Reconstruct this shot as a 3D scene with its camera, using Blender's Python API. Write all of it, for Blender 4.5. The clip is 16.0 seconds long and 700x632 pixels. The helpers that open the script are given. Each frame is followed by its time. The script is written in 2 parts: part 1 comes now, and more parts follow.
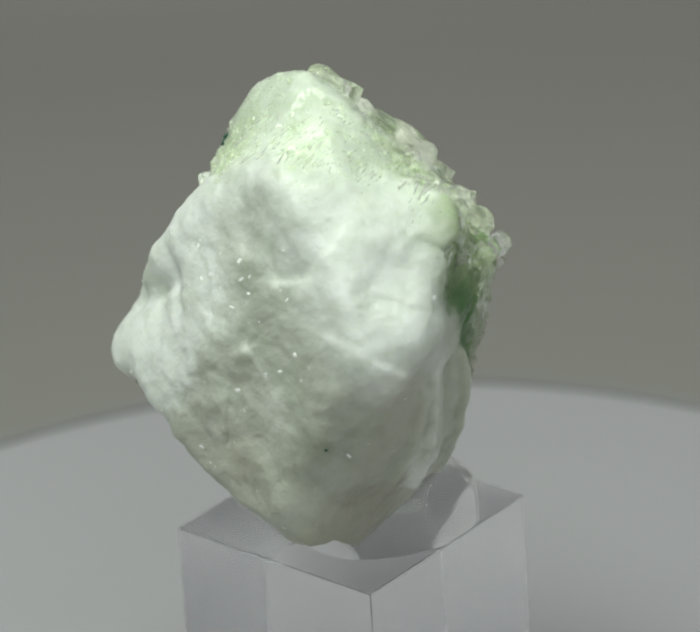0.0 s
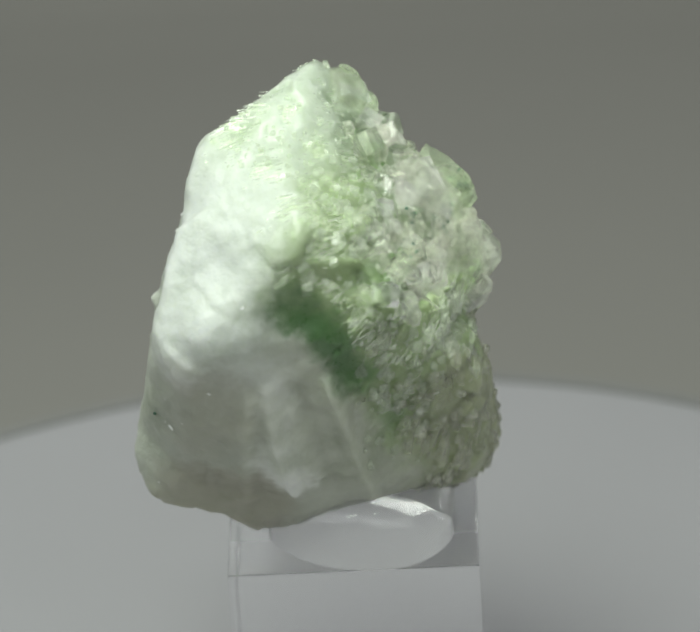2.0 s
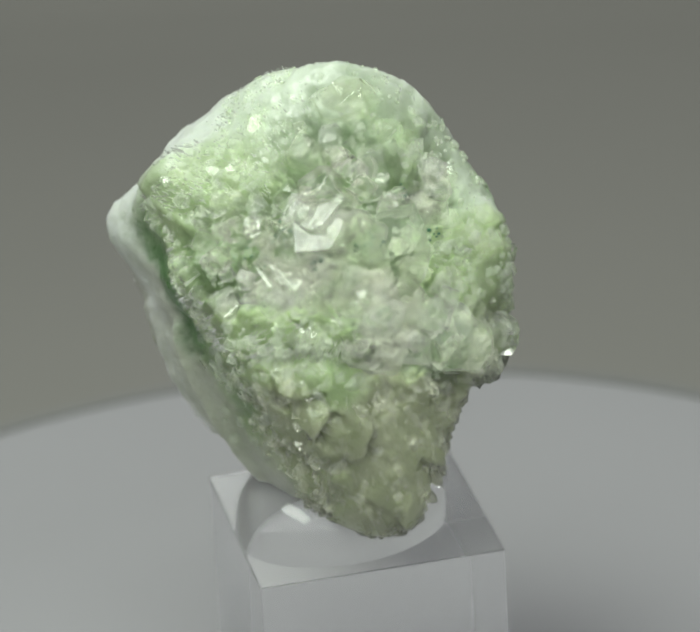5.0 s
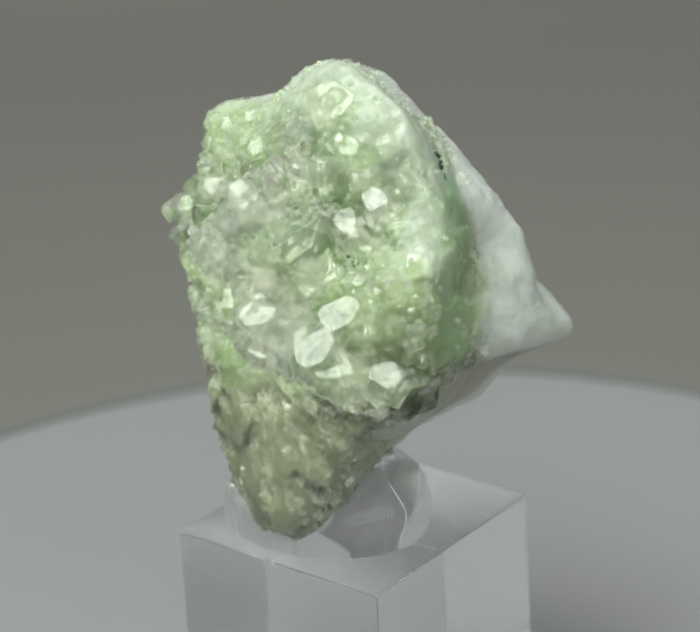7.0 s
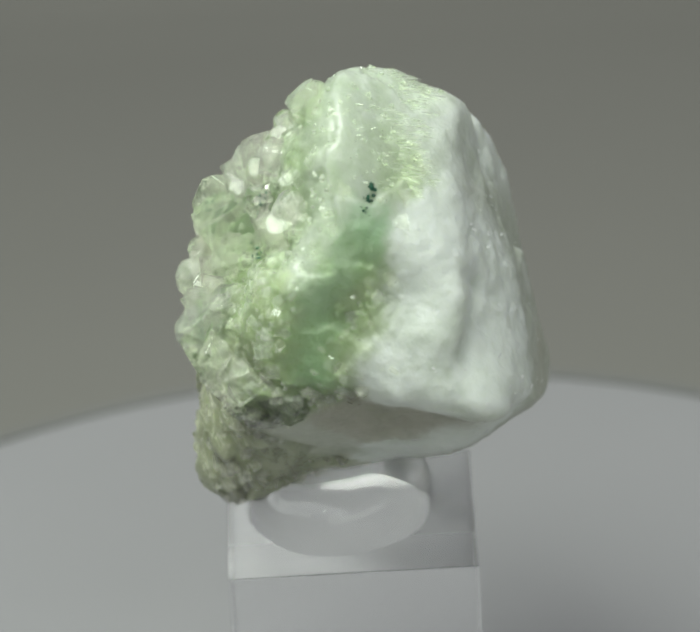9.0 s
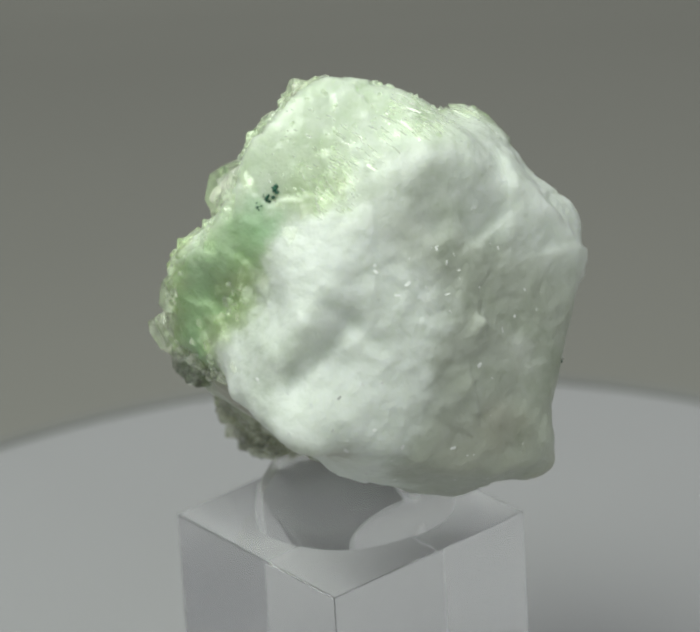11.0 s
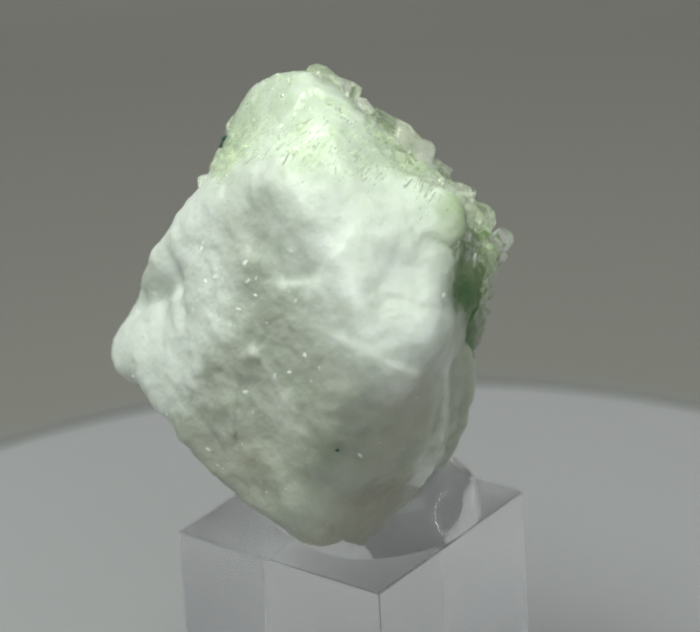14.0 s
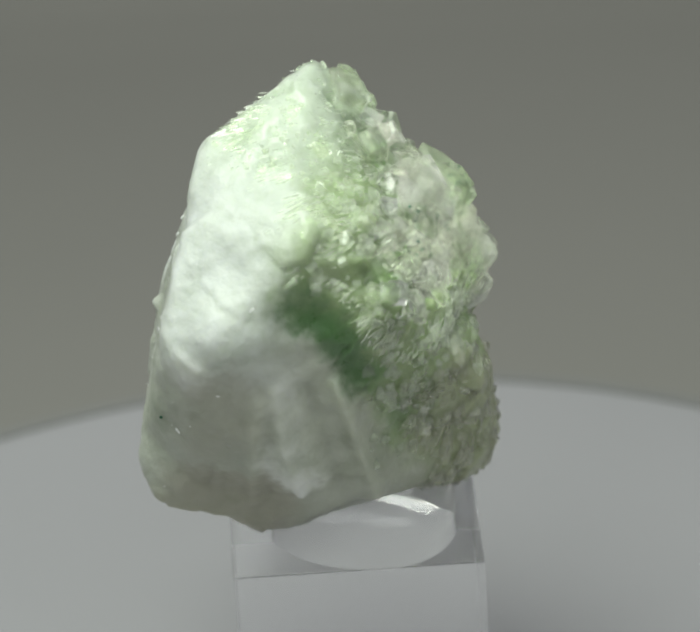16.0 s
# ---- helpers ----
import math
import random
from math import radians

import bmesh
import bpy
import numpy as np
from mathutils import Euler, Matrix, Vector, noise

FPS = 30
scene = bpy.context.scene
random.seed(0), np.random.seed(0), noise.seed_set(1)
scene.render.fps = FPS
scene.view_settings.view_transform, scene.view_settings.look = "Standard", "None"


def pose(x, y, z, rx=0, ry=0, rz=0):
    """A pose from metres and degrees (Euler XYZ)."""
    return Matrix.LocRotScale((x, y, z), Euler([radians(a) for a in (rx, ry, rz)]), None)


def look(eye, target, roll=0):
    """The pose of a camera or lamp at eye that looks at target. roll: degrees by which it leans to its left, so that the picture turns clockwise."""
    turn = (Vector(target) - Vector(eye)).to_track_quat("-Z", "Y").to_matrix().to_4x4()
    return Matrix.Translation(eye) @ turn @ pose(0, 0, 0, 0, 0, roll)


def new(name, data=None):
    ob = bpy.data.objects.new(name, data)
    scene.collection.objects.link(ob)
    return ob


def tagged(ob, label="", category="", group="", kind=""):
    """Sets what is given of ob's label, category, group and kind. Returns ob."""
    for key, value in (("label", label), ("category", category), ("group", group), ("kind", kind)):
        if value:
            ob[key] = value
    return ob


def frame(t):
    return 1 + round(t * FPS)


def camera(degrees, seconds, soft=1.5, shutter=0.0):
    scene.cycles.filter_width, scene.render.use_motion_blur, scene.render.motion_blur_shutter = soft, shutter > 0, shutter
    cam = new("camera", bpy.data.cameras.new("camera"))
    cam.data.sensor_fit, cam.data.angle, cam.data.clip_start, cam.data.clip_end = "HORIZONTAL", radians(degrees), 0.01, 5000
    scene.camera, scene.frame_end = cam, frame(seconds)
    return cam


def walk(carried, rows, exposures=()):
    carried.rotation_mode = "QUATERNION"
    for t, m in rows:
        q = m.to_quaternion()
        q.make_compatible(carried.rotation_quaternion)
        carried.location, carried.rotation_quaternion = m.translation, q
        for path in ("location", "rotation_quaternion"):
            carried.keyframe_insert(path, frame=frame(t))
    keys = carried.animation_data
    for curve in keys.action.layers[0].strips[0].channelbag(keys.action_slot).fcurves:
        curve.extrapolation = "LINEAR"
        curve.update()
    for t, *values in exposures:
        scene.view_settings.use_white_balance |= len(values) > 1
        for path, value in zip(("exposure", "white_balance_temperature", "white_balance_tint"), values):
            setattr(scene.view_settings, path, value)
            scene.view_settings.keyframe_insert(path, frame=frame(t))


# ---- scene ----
OMEGA = 25.516  # degrees a second, clockwise from above

cam = camera(7.827, 16.0, soft=2.4)
cam.data.dof.use_dof = True
cam.data.dof.focus_distance = 0.598
cam.data.dof.aperture_fstop = 26.0
EYE = look((0.0, -0.54797, 0.29413), (0.00110, -0.00887, 0.03074), -3.332)
walk(cam, [(0.0, EYE), (16.0, EYE)])
scene.view_settings.exposure = 0.0

# ---- light ----
world = bpy.data.worlds.new("room")
scene.world = world
world.use_nodes = True
world.node_tree.nodes["Background"].inputs["Color"].default_value = (0.935, 0.985, 0.985, 1)
world.node_tree.nodes["Background"].inputs["Strength"].default_value = 0.355


def area_lamp(name, eye, target, w, h, watts, colour):
    data = bpy.data.lights.new(name, "AREA")
    data.shape, data.size, data.size_y, data.energy, data.color = "RECTANGLE", w, h, watts, colour
    ob = new(name, data)
    ob.matrix_world = look(eye, target)
    return ob


area_lamp("lamp_panel", (-0.075, -0.045, 0.285), (-0.010, -0.01, 0.0), 0.20, 0.14, 0.62, (0.925, 1.0, 0.90))
area_lamp("lamp_front", (0.25, -0.37, 0.50), (0.03, 0.02, 0.0), 0.70, 0.28, 0.68, (0.955, 1.0, 0.96))


# ---- materials ----
def material(name):
    mat = bpy.data.materials.new(name)
    mat.use_nodes = True
    return mat, mat.node_tree.nodes, mat.node_tree.links, mat.node_tree.nodes["Principled BSDF"]


def noise_node(nodes, links, scale, detail=4.0, rough=0.55):
    co = nodes.new("ShaderNodeTexCoord")
    tex = nodes.new("ShaderNodeTexNoise")
    tex.inputs["Scale"].default_value, tex.inputs["Detail"].default_value, tex.inputs["Roughness"].default_value = scale, detail, rough
    links.new(co.outputs["Object"], tex.inputs["Vector"])
    return tex


def ramp(nodes, links, source, stops):
    node = nodes.new("ShaderNodeValToRGB")
    els = node.color_ramp.elements
    while len(els) < len(stops):
        els.new(0.5)
    for el, (at, value) in zip(els, stops):
        el.position, el.color = at, (*value, 1) if isinstance(value, tuple) else (value, value, value, 1)
    links.new(source, node.inputs["Fac"])
    return node


def multiply(nodes, links, a, b, fac=1.0):
    mix = nodes.new("ShaderNodeMix")
    mix.data_type, mix.blend_type = "RGBA", "MULTIPLY"
    mix.inputs[0].default_value = fac
    links.new(a, mix.inputs[6])
    links.new(b, mix.inputs[7])
    return mix.outputs[2]


def bump(nodes, links, height, shader, strength, distance):
    node = nodes.new("ShaderNodeBump")
    node.inputs["Strength"].default_value, node.inputs["Distance"].default_value = strength, distance
    links.new(height, node.inputs["Height"])
    links.new(node.outputs["Normal"], shader.inputs["Normal"])


def plain_material(name, dark, light, scale, rough, relief=0.0):
    mat, nodes, links, sh = material(name)
    tex = noise_node(nodes, links, scale)
    col = ramp(nodes, links, tex.outputs["Fac"], [(0.3, dark), (0.7, light)])
    links.new(col.outputs["Color"], sh.inputs["Base Color"])
    sh.inputs["Roughness"].default_value = rough
    if relief:
        fine = noise_node(nodes, links, scale * 9)
        bump(nodes, links, fine.outputs["Fac"], sh, 0.4, relief)
    return mat


def rock_material(name, rough, glow_depth, cloudy, veiny, fine_scale, relief, coat, coarse):
    """Tinted, slightly translucent mineral; the tint is laid on the mesh."""
    mat, nodes, links, sh = material(name)
    tint = nodes.new("ShaderNodeAttribute")
    tint.attribute_name = "tint"
    cloud = noise_node(nodes, links, 260.0, 5.0)
    patches = ramp(nodes, links, cloud.outputs["Fac"], [(0.3, cloudy), (0.65, (1.0, 1.0, 1.0))])
    fine = noise_node(nodes, links, fine_scale, 5.0, 0.65)
    colour = multiply(nodes, links, tint.outputs["Color"], patches.outputs["Color"])
    broad = noise_node(nodes, links, 95.0, 6.0, 0.62)
    veins = ramp(nodes, links, broad.outputs["Fac"], [(0.34, veiny), (0.47, (0.95, 0.955, 0.94)), (0.60, (1.0, 1.0, 1.0))])
    colour = multiply(nodes, links, colour, veins.outputs["Color"], 0.8)
    links.new(colour, sh.inputs["Base Color"])
    sheen = ramp(nodes, links, fine.outputs["Fac"], [(0.35, rough - 0.15), (0.65, rough + 0.12)])
    links.new(sheen.outputs["Color"], sh.inputs["Roughness"])
    sh.inputs["Subsurface Weight"].default_value = 0.8
    sh.inputs["Subsurface Radius"].default_value = (1.0, 1.0, 0.9)
    sh.inputs["Subsurface Scale"].default_value = glow_depth
    sh.inputs["Coat Weight"].default_value = coat
    sh.inputs["Coat Roughness"].default_value = 0.18
    knap = noise_node(nodes, links, 330.0, 3.0, 0.5)
    first = nodes.new("ShaderNodeBump")
    first.inputs["Strength"].default_value, first.inputs["Distance"].default_value = 0.7, coarse
    links.new(knap.outputs["Fac"], first.inputs["Height"])
    bump(nodes, links, fine.outputs["Fac"], sh, 0.6, relief)
    links.new(first.outputs["Normal"], sh.inputs["Normal"].links[0].from_node.inputs["Normal"])
    return mat


def glass_material(name, colour, rough, ior, transmission, scratch=0.0):
    mat, nodes, links, sh = material(name)
    sh.inputs["Base Color"].default_value = (*colour, 1)
    sh.inputs["Roughness"].default_value = rough
    sh.inputs["IOR"].default_value = ior
    sh.inputs["Transmission Weight"].default_value = transmission
    if scratch:
        tex = noise_node(nodes, links, 900.0, 3.0)
        bump(nodes, links, tex.outputs["Fac"], sh, 0.3, scratch)
    return mat


def crystal_material():
    mat, nodes, links, sh = material("clear crystal")
    info = nodes.new("ShaderNodeObjectInfo")
    col = ramp(nodes, links, info.outputs["Random"], [(0.0, (0.96, 0.96, 0.94)), (0.4, (0.91, 0.935, 0.86)), (0.75, (0.94, 0.94, 0.87)), (1.0, (0.78, 0.87, 0.69))])
    links.new(col.outputs["Color"], sh.inputs["Base Color"])
    cloud = noise_node(nodes, links, 2.2, 5.0)
    veil = ramp(nodes, links, cloud.outputs["Fac"], [(0.42, 1.0), (0.72, 0.86)])
    turn = nodes.new("ShaderNodeMath")
    turn.operation, turn.inputs[1].default_value = "MULTIPLY", 7.31
    links.new(info.outputs["Random"], turn.inputs[0])
    part_of = nodes.new("ShaderNodeMath")
    part_of.operation = "FRACT"
    links.new(turn.outputs[0], part_of.inputs[0])
    each = ramp(nodes, links, part_of.outputs[0], [(0.0, 0.84), (0.5, 0.96), (1.0, 1.0)])
    milk = nodes.new("ShaderNodeMath")
    milk.operation = "MULTIPLY"
    links.new(veil.outputs["Color"], milk.inputs[0])
    links.new(each.outputs["Color"], milk.inputs[1])
    links.new(milk.outputs[0], sh.inputs["Transmission Weight"])
    sh.inputs["Roughness"].default_value = 0.035
    sh.inputs["IOR"].default_value = 1.54
    fine = noise_node(nodes, links, 5.0, 4.0)
    bump(nodes, links, fine.outputs["Fac"], sh, 0.8, 0.00005)
    return mat


PAPER = plain_material("backdrop paper", (0.289, 0.281, 0.256), (0.309, 0.299, 0.272), 6.0, 0.75, 0.0002)
PLATE = plain_material("turntable plate", (0.400, 0.394, 0.406), (0.421, 0.414, 0.428), 12.0, 0.45, 0.0001)
RIM = plain_material("turntable side", (0.30, 0.30, 0.29), (0.34, 0.34, 0.33), 20.0, 0.5)
EDGE_SHADE = plain_material("turntable edge shade", (0.235, 0.235, 0.225), (0.27, 0.27, 0.26), 30.0, 0.6)
ACRYLIC = glass_material("clear acrylic", (0.99, 0.985, 1.0), 0.0, 1.49, 0.90)
GLUE = glass_material("clear glue", (0.985, 0.985, 0.98), 0.0, 1.48, 0.80)
HOST = rock_material("white calcite", 0.5, 0.0034, (0.94, 0.95, 0.92), (0.72, 0.75, 0.68), 620.0, 0.00035, 0.12, 0.0007)
CRUST = rock_material("green crystalline crust", 0.36, 0.0032, (0.86, 0.90, 0.81), (0.80, 0.86, 0.74), 900.0, 0.0002, 0.35, 0.0004)
CRYSTAL = crystal_material()
BLADE = glass_material("pale green fibres", (0.78, 0.85, 0.69), 0.12, 1.52, 0.70)
OLIVE = glass_material("pale olive crystals", (0.90, 0.91, 0.82), 0.06, 1.54, 0.84)
GRAIN = glass_material("pale grains", (0.78, 0.83, 0.72), 0.10, 1.54, 0.72)
FLAKE = plain_material("calcite cleavage", (0.78, 0.80, 0.77), (0.84, 0.85, 0.83), 700.0, 0.22)
DARK = plain_material("dark green inclusion", (0.004, 0.03, 0.016), (0.015, 0.14, 0.075), 1400.0, 0.35)


# ---- helpers ----
def to_object(name, bm, mat, parent=None, label="", smooth=False):
    mesh = bpy.data.meshes.new(name)
    bm.to_mesh(mesh)
    bm.free()
    mesh.materials.append(mat)
    if smooth:
        for poly in mesh.polygons:
            poly.use_smooth = True
    ob = new(name, mesh)
    ob.parent = parent
    return tagged(ob, label)


def revolve(profile, segments, cx=0.0, cy=0.0):
    """A closed solid turned about an upright axis from (radius, height) pairs."""
    bm = bmesh.new()
    rings = []
    for r, z in profile:
        rings.append([bm.verts.new((cx + r * math.cos(2 * math.pi * k / segments), cy + r * math.sin(2 * math.pi * k / segments), z)) for k in range(segments)])
    for a, b in zip(rings, rings[1:]):
        for k in range(segments):
            bm.faces.new((a[k], a[(k + 1) % segments], b[(k + 1) % segments], b[k]))
    bm.faces.new(rings[0][::-1])
    bm.faces.new(rings[-1])
    return bm


def direction(az, el):
    a, e = np.radians(az), np.radians(el)
    return np.stack([np.cos(e) * np.cos(a), np.cos(e) * np.sin(a), np.sin(e)], -1)


# ---- the place: a paper sweep ----
def build_sweep():
    prof = [(-0.9, -0.052), (0.27, -0.052)]
    for k in range(1, 13):
        a = math.radians(90 * k / 12)
        prof.append((0.27 + 0.11 * math.sin(a), -0.052 + 0.11 * (1 - math.cos(a))))
    prof.append((0.38, 0.10))
    bm = bmesh.new()
    rows = [[bm.verts.new((x, y, z)) for y, z in prof] for x in (-0.8, 0.8)]
    for k in range(len(prof) - 1):
        bm.faces.new((rows[0][k], rows[1][k], rows[1][k + 1], rows[0][k + 1]))
    ret = bmesh.ops.extrude_face_region(bm, geom=bm.faces[:])
    bmesh.ops.translate(bm, vec=(0, 0.002, -0.002), verts=[v for v in ret["geom"] if isinstance(v, bmesh.types.BMVert)])
    bmesh.ops.recalc_face_normals(bm, faces=bm.faces[:])
    return tagged(to_object("backdrop", bm, PAPER, smooth=False), "pale grey seamless paper sweep behind the turntable", "backdrop", kind="structure")


build_sweep()


# ---- the turntable ----
def build_turntable():
    base = new("turntable")
    tagged(base, "round white turntable plate turning slowly on the paper", "turntable")
    bm = revolve([(0.0955, -0.0360), (0.0968, -0.0356), (0.0972, -0.0346), (0.0972, -0.0312), (0.0968, -0.0303), (0.0958, -0.0300)], 192, -0.0008, -0.0018)
    to_object("plate", bm, PLATE, base, smooth=False)
    # added ring whose dark grey paints the shadow line at the plate's edge
    bm = bmesh.new()
    loops = [[bm.verts.new((-0.0008 + r * math.cos(2 * math.pi * k / 192), -0.0018 + r * math.sin(2 * math.pi * k / 192), z)) for k in range(192)] for r, z in ((0.0951, -0.0299), (0.0952, -0.0294), (0.0968, -0.0294), (0.0974, -0.0300), (0.0975, -0.0310))]
    for a, c in zip(loops, loops[1:]):
        for k in range(192):
            bm.faces.new((a[k], a[(k + 1) % 192], c[(k + 1) % 192], c[k]))
    bmesh.ops.recalc_face_normals(bm, faces=bm.faces[:])
    to_object("edge_shade_ring", bm, EDGE_SHADE, base, "dull grey ring painting the shadow line round the edge")
    bm = revolve([(0.080, -0.0520), (0.082, -0.0515), (0.082, -0.0364), (0.081, -0.0361)], 96)
    to_object("base", bm, RIM, base, "grey base under the plate")
    return base


turntable = build_turntable()


# ---- the acrylic block and the glue ----
GLUE_AT, GLUE_ROUND, BLOCK_TOP = (0.0020, -0.0005), 80, -0.0001


def glue_outline(k):
    """The foot of the drop: an uneven circle on the block's top."""
    a = 2 * math.pi * k / GLUE_ROUND
    r = 0.0118 * (1 + 0.012 * math.sin(2 * a + 0.6) + 0.008 * math.sin(3 * a + 2.0))
    for at, more, width in ((346, 0.0017, 34), (217, -0.0013, 30), (126, 0.0013, 30), (306, 0.0004, 25)):
        off = (math.degrees(a) - at + 180) % 360 - 180
        r += more * math.exp(-(off / width) ** 2)
    return GLUE_AT[0] + r * math.cos(a), GLUE_AT[1] + r * math.sin(a)


def build_block():
    """A cube whose top is open under the glue, which is bonded to it without a gap."""
    bm = bmesh.new()
    bmesh.ops.create_cube(bm, size=1.0)
    bmesh.ops.scale(bm, vec=(0.030, 0.030, 0.0298), verts=bm.verts[:])
    bmesh.ops.bevel(bm, geom=bm.edges[:], offset=0.00022, segments=2, profile=0.5, affect="EDGES")
    bmesh.ops.transform(bm, matrix=pose(-0.0001, 0.0003, BLOCK_TOP - 0.0149, 0, 0, -40.67), verts=bm.verts[:])
    top = max(bm.faces, key=lambda f: f.calc_center_median().z + f.calc_area())
    border = top.edges[:]
    bmesh.ops.delete(bm, geom=[top], context="FACES_ONLY")
    ring = [bm.verts.new((*glue_outline(k), BLOCK_TOP)) for k in range(GLUE_ROUND)]
    border += [bm.edges.new((ring[k], ring[(k + 1) % GLUE_ROUND])) for k in range(GLUE_ROUND)]
    made = bmesh.ops.triangle_fill(bm, edges=border, use_beauty=True, normal=(0, 0, 1))["geom"]
    for f in made:
        if isinstance(f, bmesh.types.BMFace):
            f.normal_update()
            if f.normal.z < 0:
                f.normal_flip()
    return tagged(to_object("display_block", bm, ACRYLIC), "clear polished acrylic cube standing on the turntable", "display block")


block = build_block()
block.visible_shadow = False


def build_glue():
    """A squat drop with steep sides and a wavy shoulder where it wets the stone."""
    bm = bmesh.new()
    rings = []
    for j in range(25):
        a = math.radians(84 * j / 24)
        wide, z = math.cos(a) ** 0.80, 0.0088 * math.sin(a) ** 0.80
        ring = []
        for k in range(GLUE_ROUND):
            x, y = glue_outline(k)
            lean = Vector((x * 130, y * 130, z * 190))
            swell = 1 + (0.06 * noise.noise(lean)) * min(1.0, z / 0.004)
            ring.append(bm.verts.new((GLUE_AT[0] + (x - GLUE_AT[0]) * wide * swell, GLUE_AT[1] + (y - GLUE_AT[1]) * wide * swell, BLOCK_TOP + z)))
        rings.append(ring)
    for a, b in zip(rings, rings[1:]):
        for k in range(GLUE_ROUND):
            bm.faces.new((a[k], a[(k + 1) % GLUE_ROUND], b[(k + 1) % GLUE_ROUND], b[k]))
    bm.faces.new(rings[-1])
    return tagged(to_object("glue_blob", bm, GLUE, smooth=True), "clear rounded blob of mounting glue on the acrylic block", "glue")


glue = build_glue()
glue.visible_shadow = False

# ---- the mineral specimen: cleavage faces and swellings about its middle ----
MIDDLE = np.array([-2.5, -3.5, 27.5])  # millimetres
FACETS, LOBES = [], []


def facet(az, el, reach):
    FACETS.append((az, el, reach))


def lobe(az, el, height, width):
    LOBES.append((az, el, height, width))


facet(272.2, 46.5, 26.01)
facet(183.6, 45.9, 21.34)
facet(352.8, 73.6, 28.63)
facet(208.5, 64.3, 26.75)
facet(77.4, 35.4, 20.24)
facet(356.0, 5.6, 19.02)
facet(157.1, 36.7, 21.28)
facet(18.9, 33.8, 21.47)
facet(298.4, 23.7, 24.91)
facet(167.5, -17.7, 20.56)
facet(57.0, -23.7, 22.24)
facet(224.9, 12.2, 16.30)
facet(29.6, 45.3, 22.93)
facet(324.2, -8.1, 19.77)
facet(212.4, 19.9, 17.00)
facet(21.4, 9.8, 19.55)
facet(269.5, -10.1, 23.41)
facet(141.6, -29.4, 17.54)
facet(351.4, -13.1, 17.99)
facet(189.5, -45.8, 19.90)
facet(94.6, 14.9, 23.10)
facet(309.1, -25.9, 21.43)
facet(129.0, -45.2, 17.51)
facet(29.2, -47.9, 24.67)
facet(224.5, -54.0, 23.25)
facet(130.7, 3.1, 21.31)
facet(334.1, -41.1, 22.05)
facet(151.3, -60.2, 18.64)
lobe(56.4, -44.2, 6.58, 11.3)
lobe(171.2, -11.4, 5.81, 7.8)
lobe(81.3, -17.2, -2.60, 7.4)
lobe(55.8, -3.2, -3.61, 10.0)
lobe(157.1, -6.5, 5.97, 7.9)
lobe(349.3, 26.4, 4.40, 8.4)
lobe(146.9, 22.6, -2.58, 8.7)
lobe(296.3, 19.2, 3.43, 7.6)
lobe(317.6, 62.1, -3.59, 8.4)
lobe(57.6, 38.1, 2.45, 8.3)
lobe(105.0, 25.1, 2.00, 8.1)
lobe(175.7, 10.9, -1.95, 8.3)
lobe(261.2, -39.5, 2.05, 5.5)
lobe(5.6, 0.6, 1.51, 9.8)
lobe(97.1, 66.5, 3.47, 14.4)
lobe(87.4, 109.0, -1.20, 4.5)
lobe(143.0, -4.0, 2.11, 5.4)
lobe(295.0, -50.8, -1.71, 7.3)
lobe(160.7, -9.7, -3.19, 10.8)
lobe(146.7, -61.4, -0.93, 9.3)
lobe(225.6, -4.3, 0.98, 25.6)
lobe(127.6, 22.1, -2.22, 8.0)
lobe(219.8, -23.5, -0.43, 5.6)
lobe(332.4, 3.8, -1.29, 5.5)
lobe(47.7, 9.9, 1.22, 5.0)
lobe(26.7, -35.9, -1.06, 4.3)
lobe(73.5, 12.2, 1.05, 8.3)
lobe(5.9, 29.3, 1.17, 5.5)
lobe(278.9, -38.6, -1.44, 5.6)
lobe(320.8, 26.3, -1.42, 5.8)
lobe(25.7, 47.4, 1.22, 3.9)
lobe(340.5, -85.1, -1.08, 10.4)

# small knobs, hollows, ribs, grooves and ledges
RIBS, LEDGES = [], []


def rib(az1, el1, az2, el2, height, width):
    RIBS.append((direction(az1, el1), direction(az2, el2), height, math.radians(width)))


def ledge(az1, el1, az2, el2, height, width):
    """A step along a line: the side to the left of the way is higher and slopes back."""
    LEDGES.append((direction(az1, el1), direction(az2, el2), height, math.radians(width)))


lobe(240, 13.5, 0.8, 1.8)
lobe(236, 11, 0.5, 2.2)
lobe(231, 56, -1.1, 3.6)
lobe(236, 51, -0.5, 3.0)
ledge(290, 11, 274, 21, 0.55, 18)
ledge(306, 21, 290, 11, 0.45, 18)
ledge(266, 39, 276, 47, -1.0, 11)
ledge(253, 40, 266, 39, -0.8, 9)
lobe(251, 36, 0.6, 2.2)
rib(247, 56, 251, 43, -0.35, 1.2)
rib(328, 0, 352, -55, 1.1, 2.6)
rib(303, -3, 290, -50, 0.7, 2.6)
rib(308, 0, 312, -48, 0.9, 2.4)
rib(318, -2, 332, -50, -0.9, 4.0)
rib(186, 25, 167, 6, -0.9, 4.0)
rib(176, 30, 196, 14, -0.5, 3.0)
lobe(151, 33, -0.6, 5.0)
lobe(166.5, -7, 0.7, 3.5)
lobe(100, 80, 0.5, 8.0)
lobe(310, 34, 0.8, 5.0)
lobe(326, 44, 0.8, 6.0)
lobe(242, 66, 0.7, 5.0)
lobe(351, 24, 0.4, 5.0)
rib(8, 0, 33, 3, -0.8, 4.4)
rib(33, 3, 68, -4, -0.8, 4.2)
rib(150, -10, 200, -24, -0.4, 4.0)
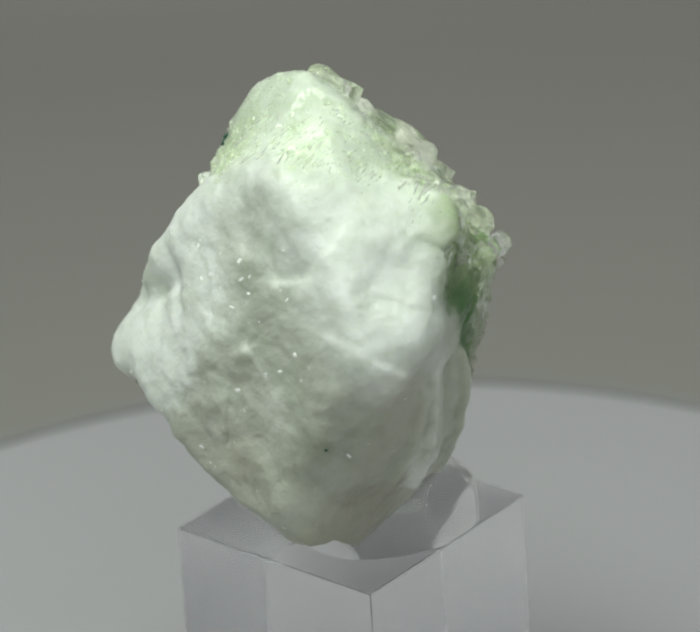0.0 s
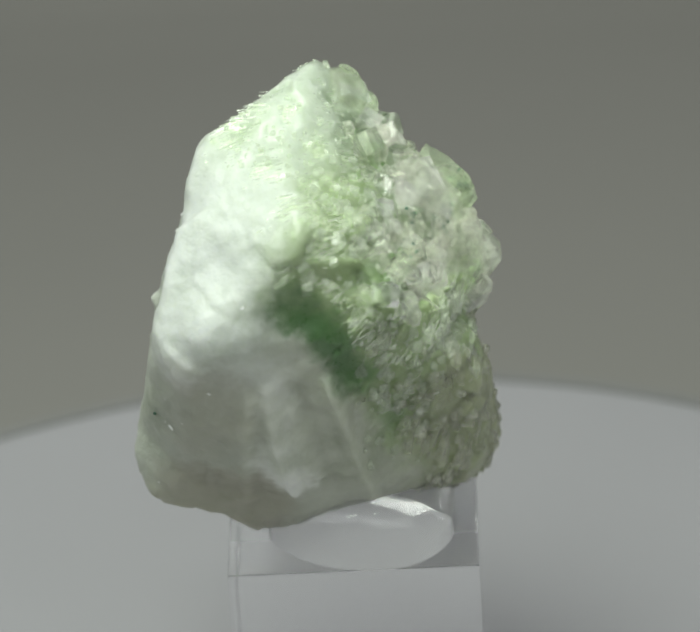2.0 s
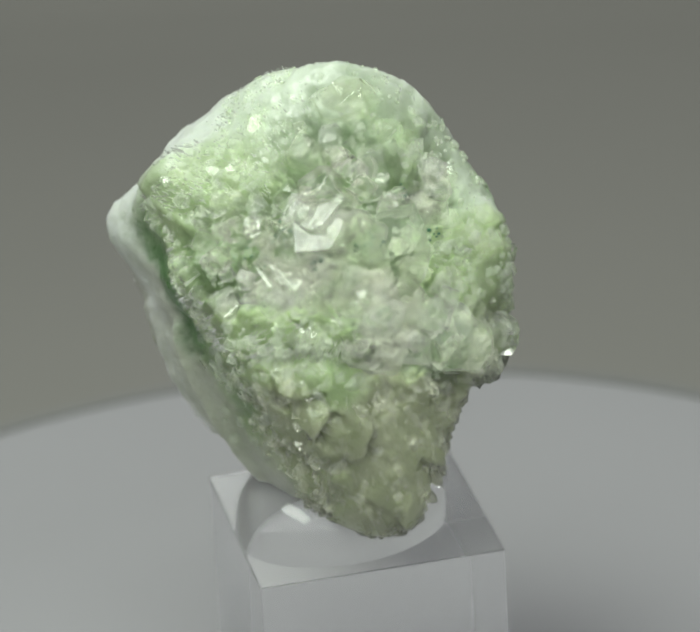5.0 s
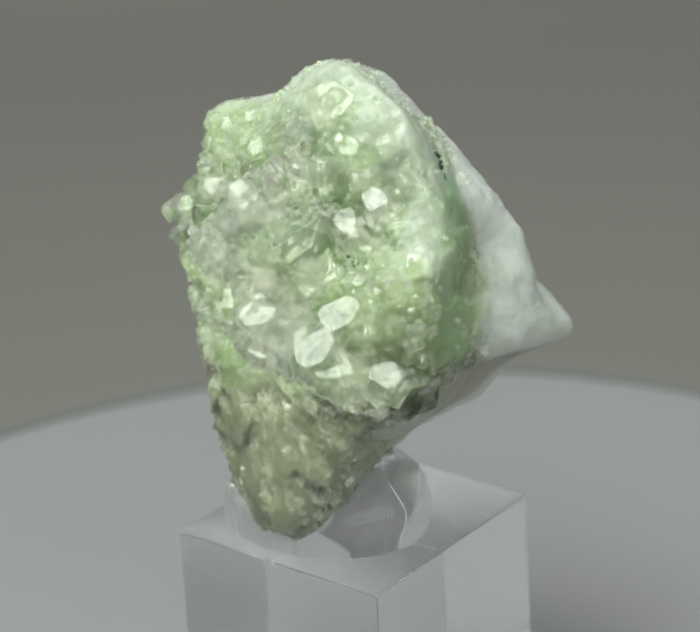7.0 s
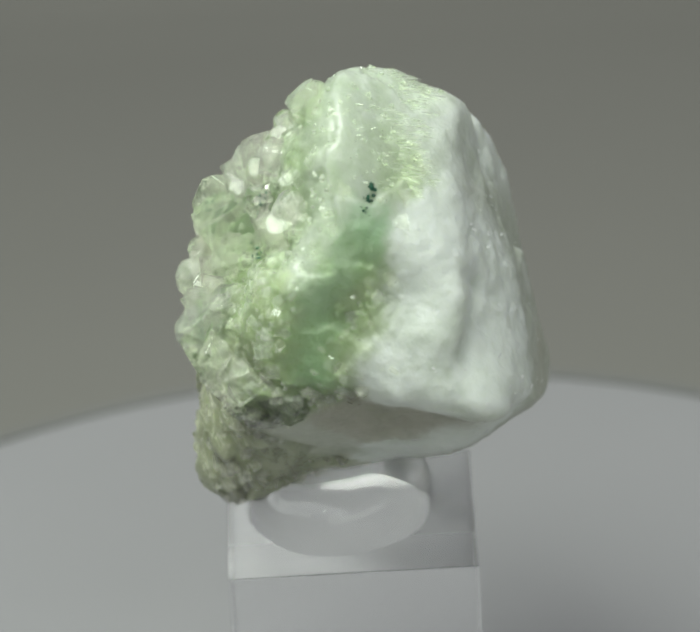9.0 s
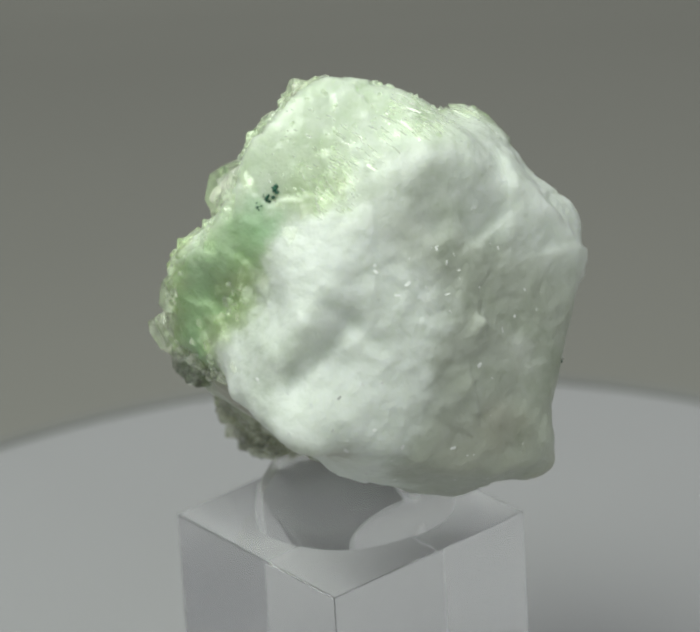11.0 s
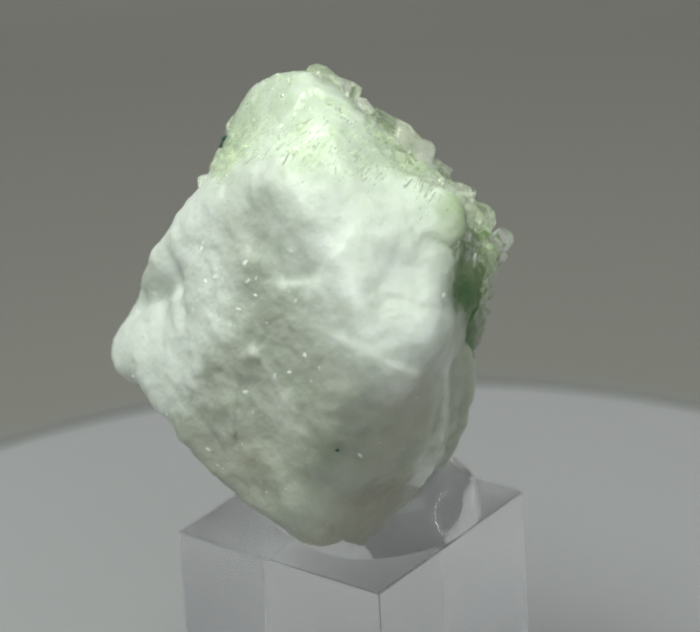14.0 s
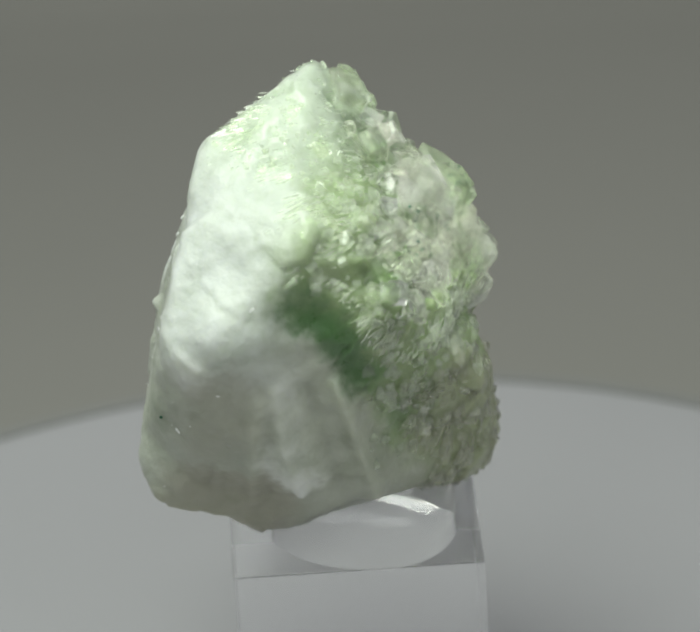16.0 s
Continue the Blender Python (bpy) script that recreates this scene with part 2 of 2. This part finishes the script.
rib(225, -5, 262, -32, 0.35, 4.0)
rib(205, -14, 240, 2, -0.35, 3.5)


def along_line(d, a, b):
    """Angle from the line from a to b, the share of the way along it, and the side."""
    n = np.cross(a, b)
    span = math.atan2(np.linalg.norm(n), float(a @ b))
    n /= np.linalg.norm(n)
    side = np.arcsin(np.clip(d @ n, -1, 1))
    t = np.arctan2(d @ np.cross(n, a), d @ a) / span
    over = (t - np.clip(t, 0, 1)) * span
    return side, np.sqrt(side ** 2 + over ** 2), over


def radius(d):
    """Distance of the surface from the middle along unit directions, in millimetres."""
    f, l = np.array(FACETS), np.array(LOBES)
    c = np.maximum(d @ direction(f[:, 0], f[:, 1]).T, 1e-3) / f[:, 2]
    r = (np.maximum(c, 1e-4) ** 36).sum(1) ** (-1 / 36)
    width = np.radians(l[:, 3]) ** 2
    r = r + (l[:, 2] * np.exp((d @ direction(l[:, 0], l[:, 1]).T - 1) / width)).sum(1)
    for p, q, height, w in RIBS:
        side, far, over = along_line(d, p, q)
        r = r + height * np.exp(-(far / w) ** 2)
    for p, q, height, w in LEDGES:
        side, far, over = along_line(d, p, q)
        r = r + height * np.exp(-np.abs(side) / w) * np.exp(-(over / (0.5 * w)) ** 2) / (1 + np.exp(-side / 0.008))
    return r


# where each mineral and painted tone lies, by azimuth and elevation from the middle
ZONES = {}


def zone(name, tone, spots):
    ZONES[name] = (tone, spots)


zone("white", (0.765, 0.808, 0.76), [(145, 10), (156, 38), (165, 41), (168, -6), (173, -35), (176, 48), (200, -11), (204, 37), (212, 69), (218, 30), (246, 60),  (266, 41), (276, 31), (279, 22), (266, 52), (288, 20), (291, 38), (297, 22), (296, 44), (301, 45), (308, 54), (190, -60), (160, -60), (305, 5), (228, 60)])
zone("pale", (0.69, 0.76, 0.65), [(96, 73), (118, 56), (119, 38), (126, 64), (140, 75), (149, 83), (244, 80), (274, 73), (289, 72), (302, 57), (310, 50), (312, 43), (318, 71), (340, 75), (355, 79), (200, 78)])
zone("green", (0.385, 0.475, 0.275), [(10, 0), (34, 8), (38, 2), (81, 29), (96, 22), (106, 18), (112, 5), (123, 16), (129, 25), (132, 38), (98, 60), (157, 69), (324, 40), (328, 34), (340, 22), (345, 8), (352, -10), (4, -21), (339, 49), (339, 56), (354, 3), (354, 62), (359, -31)])
zone("deep", (0.055, 0.18, 0.045), [(322, 26), (327, 21), (330, 15), (333, 9), (337, 3), (341, -3), (358, -26)])
# green bed under the clear crystals, darkened to paint the shaded gaps between them
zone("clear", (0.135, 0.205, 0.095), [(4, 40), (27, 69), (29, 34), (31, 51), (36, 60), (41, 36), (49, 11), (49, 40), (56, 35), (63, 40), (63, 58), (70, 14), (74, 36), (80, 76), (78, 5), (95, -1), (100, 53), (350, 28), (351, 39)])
zone("olive", (0.42, 0.45, 0.31), [(8, -29), (26, -25), (31, -28), (34, -40), (45, -37), (55, -36), (57, -20), (68, -32), (80, -41), (92, 0), (15, -15), (60, -60)])
# greyer calcite, its tone also darkened for shade on the lower, turned-away faces
zone("dusky_shade", (0.50, 0.53, 0.46), [(229, 38), (252, 30), (250, -29), (222, -26), (266, 14), (264, -23), (291, -18), (222, -42), (240, -60), (246, -12), (277, -8), (215, -22), (241, 20), (250, 4), (259, 20), (232, -4), (262, 4)])
# translucent grey of the lower stone, with part of its shade in the tone
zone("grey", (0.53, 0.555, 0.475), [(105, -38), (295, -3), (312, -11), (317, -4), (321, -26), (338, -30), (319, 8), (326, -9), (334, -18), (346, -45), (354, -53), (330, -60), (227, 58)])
# brownish patches, plus shade painted on the undersides
zone("umber_shade", (0.43, 0.425, 0.35), [(291, 1), (284, -16), (294, -14), (300, 0), (288, -44), (271, -38), (292, -56), (157, -27), (168, -21), (128, -24), (222, -28), (243, -24)])
zone("ridge", (0.84, 0.86, 0.82), [(310, 2), (311, -6), (311, -13), (311, -20), (312, -27), (312, -34), (313, -42), (286, 9), (254, -4)])
zone("mint", (0.33, 0.55, 0.30), [(137, 50), (133, 43), (128, 36), (124, 30), (121, 23), (119, 17), (118, 10), (117, 4)])


def zone_weights(d):
    total = []
    for name, (tone, spots) in ZONES.items():
        s = np.array(spots, float)
        reach = {"deep": 0.0048, "umber_shade": 0.009, "ridge": 0.004, "mint": 0.004}.get(name, 0.014)
        total.append(np.exp((d @ direction(s[:, 0], s[:, 1]).T - 1) / reach).sum(1) * (1.5 if name == "deep" else 1.0) + 1e-12)
    w = np.array(total).T ** 1.1
    return w / w.sum(1, keepdims=True)


def cells(points, count, seed, spread):
    """Crystal-like facets: every point leans with the nearest of many seeds."""
    rng = np.random.default_rng(seed)
    seeds = points[rng.choice(len(points), count, replace=False)]
    lean = rng.normal(0, 1, (count, 3))
    lift = rng.uniform(-1, 1, count)
    out = np.empty(len(points))
    for k in range(0, len(points), 4000):
        q = points[k:k + 4000]
        near = ((q[:, None, :] - seeds[None]) ** 2).sum(2).argmin(1)
        out[k:k + 4000] = ((q - seeds[near]) * lean[near]).sum(1) * spread + lift[near] * 0.35
    return out


def fractal(points, scale, octaves):
    return np.array([noise.fractal(Vector(p) * scale, 0.9, 2.1, octaves) for p in points])


def build_specimen():
    base = new("mineral_specimen")
    tagged(base, "white calcite chunk with pale green crystals on clear glue", "mineral")
    bm = bmesh.new()
    bmesh.ops.create_icosphere(bm, subdivisions=7, radius=1.0)
    d = np.array([v.co[:] for v in bm.verts])
    d /= np.linalg.norm(d, axis=1, keepdims=True)
    faces = np.array([[v.index for v in f.verts] for f in bm.faces])
    bm.free()
    r = radius(d)
    at = d * r[:, None]
    warp = np.stack([fractal(at + s, 0.25, 3) for s in (0.0, 40.0, 80.0)], 1)
    fray = np.stack([fractal(at + s, 1.1, 3) for s in (120.0, 160.0, 200.0)], 1)
    dw = d + warp * 0.055 + fray * 0.03
    dw /= np.linalg.norm(dw, axis=1, keepdims=True)
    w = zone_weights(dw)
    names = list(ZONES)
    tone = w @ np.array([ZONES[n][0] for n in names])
    crystal = w[:, names.index("clear")] + w[:, names.index("green")] * 0.8 + w[:, names.index("olive")] + w[:, names.index("pale")] * 0.45 + w[:, names.index("deep")] * 0.5
    crystal = np.clip(crystal, 0, 1)
    # rough broken crystals on the crust, soft swells and fine sugar grain on the white
    rough = cells(at, 420, 3, 0.30) * 0.40 + cells(at, 2600, 5, 0.4) * 0.14
    soft = fractal(at, 0.11, 3) * 0.30 + fractal(at + 17.0, 0.33, 4) * 0.26 + cells(at, 160, 31, 0.07) * 0.24
    sugar = cells(at, 2600, 9, 0.3) * 0.10
    r = r + crystal * rough + (1 - crystal) * (soft + sugar)
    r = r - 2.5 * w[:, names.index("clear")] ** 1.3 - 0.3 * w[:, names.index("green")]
    at = (d * r[:, None] + MIDDLE) * 0.001
    is_crust = crystal[faces].mean(1) > 0.42
    mesh = bpy.data.meshes.new("host_rock")
    mesh.from_pydata(at.tolist(), [], faces.tolist())
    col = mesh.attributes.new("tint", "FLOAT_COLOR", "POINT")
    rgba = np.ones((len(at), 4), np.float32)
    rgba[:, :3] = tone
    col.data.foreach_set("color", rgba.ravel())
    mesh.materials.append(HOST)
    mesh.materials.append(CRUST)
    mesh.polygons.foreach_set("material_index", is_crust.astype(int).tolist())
    mesh.polygons.foreach_set("use_smooth", [True] * len(mesh.polygons))
    mesh.update()
    ob = new("host_rock", mesh)
    ob.parent = base
    tagged(ob, "white massive calcite with a green granular side")
    return base


specimen = build_specimen()


def crystal_mesh(seed):
    """A blocky crystal one unit across: a near-cube with some corners and an edge cut off flat."""
    rng = random.Random(seed)
    bm = bmesh.new()
    bmesh.ops.create_cube(bm, size=1.0)
    bmesh.ops.scale(bm, vec=(rng.uniform(0.75, 1.05), rng.uniform(0.75, 1.05), 1.0), verts=bm.verts[:])
    corners = [(a, 0.62) for a in (45, 135, 225, 315)]
    rng.shuffle(corners)
    cuts = corners[:1 + rng.randrange(4)] + [(rng.choice((0, 90, 180, 270)), 0.80)] * (seed % 2) + [(rng.choice((45, 225)), 0.0)] * (seed % 3 == 0)
    for a, e in cuts:
        a, e = math.radians(a + rng.uniform(-6, 6)), e + rng.uniform(-0.08, 0.08)
        n = Vector((math.cos(e) * math.cos(a), math.cos(e) * math.sin(a), math.sin(e)))
        reach = max(v.co.dot(n) for v in bm.verts)
        cut = bmesh.ops.bisect_plane(bm, geom=bm.verts[:] + bm.edges[:] + bm.faces[:], plane_co=n * reach * rng.uniform(0.70, 0.90), plane_no=n, clear_outer=True)
        edges = [g for g in cut["geom_cut"] if isinstance(g, bmesh.types.BMEdge)]
        if edges:
            bmesh.ops.contextual_create(bm, geom=edges)
    bmesh.ops.recalc_face_normals(bm, faces=bm.faces[:])
    bmesh.ops.bevel(bm, geom=bm.edges[:], offset=0.012, segments=1, profile=0.5, affect="EDGES")
    mesh = bpy.data.meshes.new("crystal")
    bm.to_mesh(mesh)
    bm.free()
    mesh.materials.append(CRYSTAL)
    return mesh


SHAPES = [crystal_mesh(20 + k) for k in range(12)]


def set_crystal(rng, az, el, size, normal, sink=0.22):
    """A crystal (size in millimetres) on the surface, its top face turned along normal."""
    ob = new("crystal", SHAPES[rng.randrange(len(SHAPES))])
    ob.parent = specimen
    ob.visible_shadow = False
    d = direction(az, el)
    place = (d * (radius(d[None])[0] - sink * size) + MIDDLE) * 0.001
    turn = Vector(normal).to_track_quat("Z", "Y").to_matrix().to_4x4() @ pose(0, 0, 0, 0, 0, rng.uniform(0, 360))
    s = size * 0.001
    ob.matrix_local = Matrix.Translation(place) @ turn @ Matrix.Diagonal((s * rng.uniform(0.85, 1.15), s * rng.uniform(0.85, 1.15), s * rng.uniform(0.8, 1.0), 1))
    return ob


# larger crystals: azimuth, elevation, size, azimuth to which the bright top face is turned
LARGE = []


def large(az, el, size, facing):
    LARGE.append((az, el, size, facing))


large(28, 68, 5.0, 340)
large(38, 56, 6.2, 340)
large(48, 40, 5.9, 340)
large(68, 13, 4.7, 340)
large(357, 32, 2.9, 340)
large(16, 24, 3.8, 340)
large(354, 41, 2.1, 340)
large(347, 27, 2.9, 340)
large(5, 51, 2.9, 359)
large(72, 77, 5.6, 359)
large(82, 68, 3.2, 359)
large(48, 6, 4.1, 359)
large(28, 68, 5.3, 12)
large(46, 70, 3.2, 12)
large(36, 50, 5.3, 12)
large(53, 16, 3.8, 12)
large(70, 14, 4.7, 12)
large(20, 23, 3.2, 12)
large(103, 52, 2.9, 12)
large(108, 30, 3.2, 12)
large(33, 49, 5.3, 76)
large(9, 62, 3.2, 76)
large(54, 16, 4.7, 76)
large(95, -1, 4.4, 76)
large(99, 52, 3.5, 76)
large(358, 33, 2.7, 76)
large(74, 77, 5.6, 76)
large(87, 66, 3.2, 76)
large(109, 31, 3.2, 76)
large(359, 43, 2.9, 101)
large(96, 47, 3.8, 127)
large(61, 67, 2.9, 127)
large(59, 56, 3.5, 127)
large(95, 0, 2.7, 127)
large(63, 38, 7.5, 63)
large(74, 8, 6.5, 74)
large(59, 77, 6.0, 59)
large(80, 2, 6.0, 95)
large(36, 44, 6.0, 36)


def build_crystals():
    rng = random.Random(7)
    for az, el, size, facing in LARGE:
        n = direction(facing - 10 + rng.uniform(-4, 4), 52 + rng.uniform(-4, 4))
        set_crystal(rng, az, el, (0.95 if el < 60 else 0.82) * size, n, 0.40 if el > 60 else 0.20 if size > 3.4 else 0.34)
    names = list(ZONES)
    taken = np.array([direction(az, el) for az, el, size, facing in LARGE])
    made = 0
    while made < 256:
        z = rng.uniform(-0.6, 0.98)
        az, el = rng.uniform(0, 360), math.degrees(math.asin(z))
        d = direction(az, el)
        w = zone_weights(d[None])[0]
        chance = w[names.index("clear")] + 0.4 * w[names.index("green")] + 0.3 * w[names.index("olive")] + 0.03 * w[names.index("pale")]
        if rng.random() > chance or (taken @ d).max() > 0.9976:
            continue
        size = rng.choice((1.8, 2.4, 3.0, 3.8, 4.8)) * (1.0 if w[names.index("clear")] > 0.5 else 0.55)
        n = Vector(d) * 1.1 + Vector((rng.gauss(0, 0.7), rng.gauss(0, 0.7), rng.gauss(0.2, 0.7)))
        set_crystal(rng, az, el, size, n, 0.42)
        made += 1


def add_blade(verts, faces, start, along, out, length, wide, thick):
    """A flat four-sided blade with a chisel tip."""
    side = along.cross(out).normalized()
    up = side.cross(along).normalized()
    k = len(verts)
    for f, g in ((0.0, 0.8), (0.55, 1.0), (0.88, 0.85)):
        c = start + along * length * f
        verts += [c + side * wide * g, c + up * thick * g, c - side * wide * g, c - up * thick * g]
    tip = start + along * length
    verts += [tip + side * wide * 0.4, tip - side * wide * 0.4]
    for b in (k, k + 4):
        for j in range(4):
            faces.append((b + j, b + (j + 1) % 4, b + 4 + (j + 1) % 4, b + 4 + j))
    e = k + 8
    faces += [(e, e + 1, k + 12), (e + 1, e + 2, k + 13), (e + 1, k + 13, k + 12), (e + 2, e + 3, k + 13), (e + 3, e, k + 12), (e + 3, k + 12, k + 13), (k + 3, k + 2, k + 1, k)]


def stuff_object(name, verts, faces, mat, label):
    mesh = bpy.data.meshes.new(name)
    mesh.from_pydata([(v * 0.001)[:] for v in verts], [], faces)
    mesh.materials.append(mat)
    ob = new(name, mesh)
    ob.parent = specimen
    ob.visible_shadow = False
    return tagged(ob, label, kind="stuff")


def scattered(seed, count, low, high, chance):
    """Random directions, kept by a chance worked out from their azimuths and zone shares; with the crust's height and
    the shares.
    """
    rng = np.random.default_rng(seed)
    z, az = rng.uniform(low, high, 60000), rng.uniform(0, 360, 60000)
    d = direction(az, np.degrees(np.arcsin(z)))
    shares = zone_weights(d)
    w = {n: shares[:, k] for k, n in enumerate(ZONES)}
    keep = np.flatnonzero(rng.random(60000) < chance(az, w))[:count]
    sunk = 2.5 * w["clear"][keep] ** 1.3 + 0.3 * w["green"][keep]
    return [(az[k], d[k], r, {n: w[n][k] for n in w}) for k, r in zip(keep, radius(d[keep]) - sunk)]


def build_blades():
    """Silky fibres lying in the green crust, too many to count, running away from the cluster of large crystals."""
    rng = random.Random(11)
    verts, faces = [], []
    spots = scattered(12, 2600, 0.06, 0.99, lambda az, w: (w["green"] + 0.6 * w["pale"]) * np.where((az > 60) & (az < 160), 0.2, 1.0) - 0.8 * w["white"] - 0.4 * w["clear"] - 1.5 * w["olive"] - 2.0 * w["mint"] - 6.0 * w["deep"])
    for az, d, r, w in spots:
        out = Vector(d)
        p = Vector(d * r + MIDDLE)
        field = Vector(direction(52, 28)) + Vector([rng.gauss(0, 0.14) for _ in range(3)])
        along = (field - out * field.dot(out)).normalized() + out * rng.uniform(-0.04, 0.03)
        along.normalize()
        length = rng.uniform(0.8, 1.8) if 60 < az < 160 else rng.uniform(1.2, 3.2)
        add_blade(verts, faces, p - along * length * 0.6 - out * 0.13, along, out, length, rng.uniform(0.03, 0.11), rng.uniform(0.03, 0.08))
    stuff_object("fibrous_crust", verts, faces, BLADE, "fine silky pale green crystal fibres")


def add_crystal(verts, faces, mesh, place, turn, sizes):
    k = len(verts)
    for v in mesh.vertices:
        verts.append(place + turn @ Vector((v.co.x * sizes[0], v.co.y * sizes[1], v.co.z * sizes[2])))
    for p in mesh.polygons:
        faces.append([k + i for i in p.vertices])


def build_small_crystals():
    """The sugary grains between the larger crystals, and the crowd of longer ones on the olive underside; too many to count."""
    rng = random.Random(23)
    verts, faces = [], []
    for az, d, r, w in scattered(24, 900, -0.85, 0.995, lambda az, w: 0.22 * w["clear"] + 0.30 * w["green"] + 0.3 * w["pale"] - 0.8 * w["mint"] - 0.9 * w["deep"] - w["white"]):
        size = rng.uniform(0.35, 0.8) if w["pale"] > 0.5 else rng.choice((0.5, 0.7, 0.9, 1.2, 1.6))
        n = Vector(d) * 1.3 + Vector((rng.gauss(0, 0.5), rng.gauss(0, 0.5), rng.gauss(0.1, 0.5)))
        turn = n.to_track_quat("Z", "Y").to_matrix() @ Euler((0, 0, rng.uniform(0, 6.28))).to_matrix()
        add_crystal(verts, faces, SHAPES[rng.randrange(len(SHAPES))], Vector(d * (r - 0.2 * size) + MIDDLE), turn, (size, size * 0.9, size * rng.uniform(0.7, 1.3)))
    stuff_object("grain_crust", verts, faces, GRAIN, "sugary pale green crystal grains")
    verts, faces = [], []
    for az, d, r, w in scattered(25, 620, -0.88, 0.35, lambda az, w: w["olive"] * 1.1 + 0.10 * w["green"] - w["grey"]):
        size = rng.choice((0.6, 0.8, 1.0, 1.3, 1.6))
        out = Vector(d)
        field = Vector(direction(40, 25)) * -1.0 + Vector([rng.gauss(0, 0.4) for _ in range(3)])
        n = (field - out * field.dot(out)).normalized() + out * rng.uniform(0.1, 1.1)
        turn = n.to_track_quat("Z", "Y").to_matrix() @ Euler((0, 0, rng.uniform(0, 6.28))).to_matrix()
        long = size * rng.uniform(1.2, 2.0)
        add_crystal(verts, faces, SHAPES[rng.randrange(len(SHAPES))], Vector(d * (r - 0.36 * size) + MIDDLE), turn, (size, size * rng.uniform(0.45, 0.9), long))
    stuff_object("bladed_crust", verts, faces, OLIVE, "crowded long pale olive crystals")


def build_glints():
    """Tiny cleavage flakes standing a little off the white faces, too many to count."""
    rng = random.Random(77)
    names = list(ZONES)
    verts, faces = [], []
    made = 0
    while made < 110:
        az, el = rng.uniform(150, 315), math.degrees(math.asin(rng.uniform(-0.7, 0.85)))
        d = direction(az, el)
        w = dict(zip(names, zone_weights(d[None])[0]))
        if rng.random() > w["white"] + w["dusky_shade"] + 0.5 * w["grey"]:
            continue
        made += 1
        out = Vector(d)
        along = out.cross(Vector([rng.gauss(0, 1) for _ in range(3)])).normalized()
        tilt = (out + Vector([rng.gauss(0, 0.5) for _ in range(3)])).normalized()
        size = rng.choice((0.12, 0.16, 0.22, 0.4))
        p = Vector(d * (radius(d[None])[0] + 0.02) + MIDDLE)
        add_blade(verts, faces, p - along * size, along, tilt, 2 * size, size * rng.uniform(0.3, 0.7), 0.05)
    stuff_object("cleavage_glitter", verts, faces, FLAKE, "tiny glinting white cleavage flakes")


def build_inclusions():
    """The black-green specks in the crust and the one small speck on the white face."""
    rng = random.Random(5)
    for az, el, size, count in ((140, 59.5, 0.34, 8), (138, 56.5, 0.22, 12), (135.5, 53, 0.22, 14), (269.8, -12.2, 0.22, 1), (52, 38, 0.30, 12), (85, 38, 0.22, 16), (78, 50, 0.20, 14), (20, 45, 0.22, 14), (36, 36, 0.26, 12), (8, 36, 0.2, 10)):
        bm = bmesh.new()
        for k in range(count):
            spread = 0 if k == 0 else 1.3 if 135 < az < 141 else 3.2
            d = direction(az + rng.gauss(0, spread), el + rng.gauss(0, spread * 0.7))
            c = Vector((d * (radius(d[None])[0] - 0.05) + MIDDLE) * 0.001)
            s = size * 0.001 * (1.0 if k == 0 else rng.uniform(0.3, 0.8))
            grain = bmesh.ops.create_icosphere(bm, subdivisions=2, radius=s)["verts"]
            for v in grain:
                v.co = Vector((v.co.x * 1.2, v.co.y, v.co.z * 0.8)) * (1 + 0.5 * noise.noise(v.co * 3000 + c * 900)) + c
        to_object("inclusion", bm, DARK, specimen, "black-green specks", smooth=True)


build_inclusions()
build_glints()
build_blades()
build_small_crystals()
build_crystals()


# ---- movement ----
def motions():
    for thing in (turntable, block, glue, specimen):
        walk(thing, [(0.5 * k, pose(0, 0, 0, 0, 0, -OMEGA * 0.5 * k)) for k in range(33)])


motions()
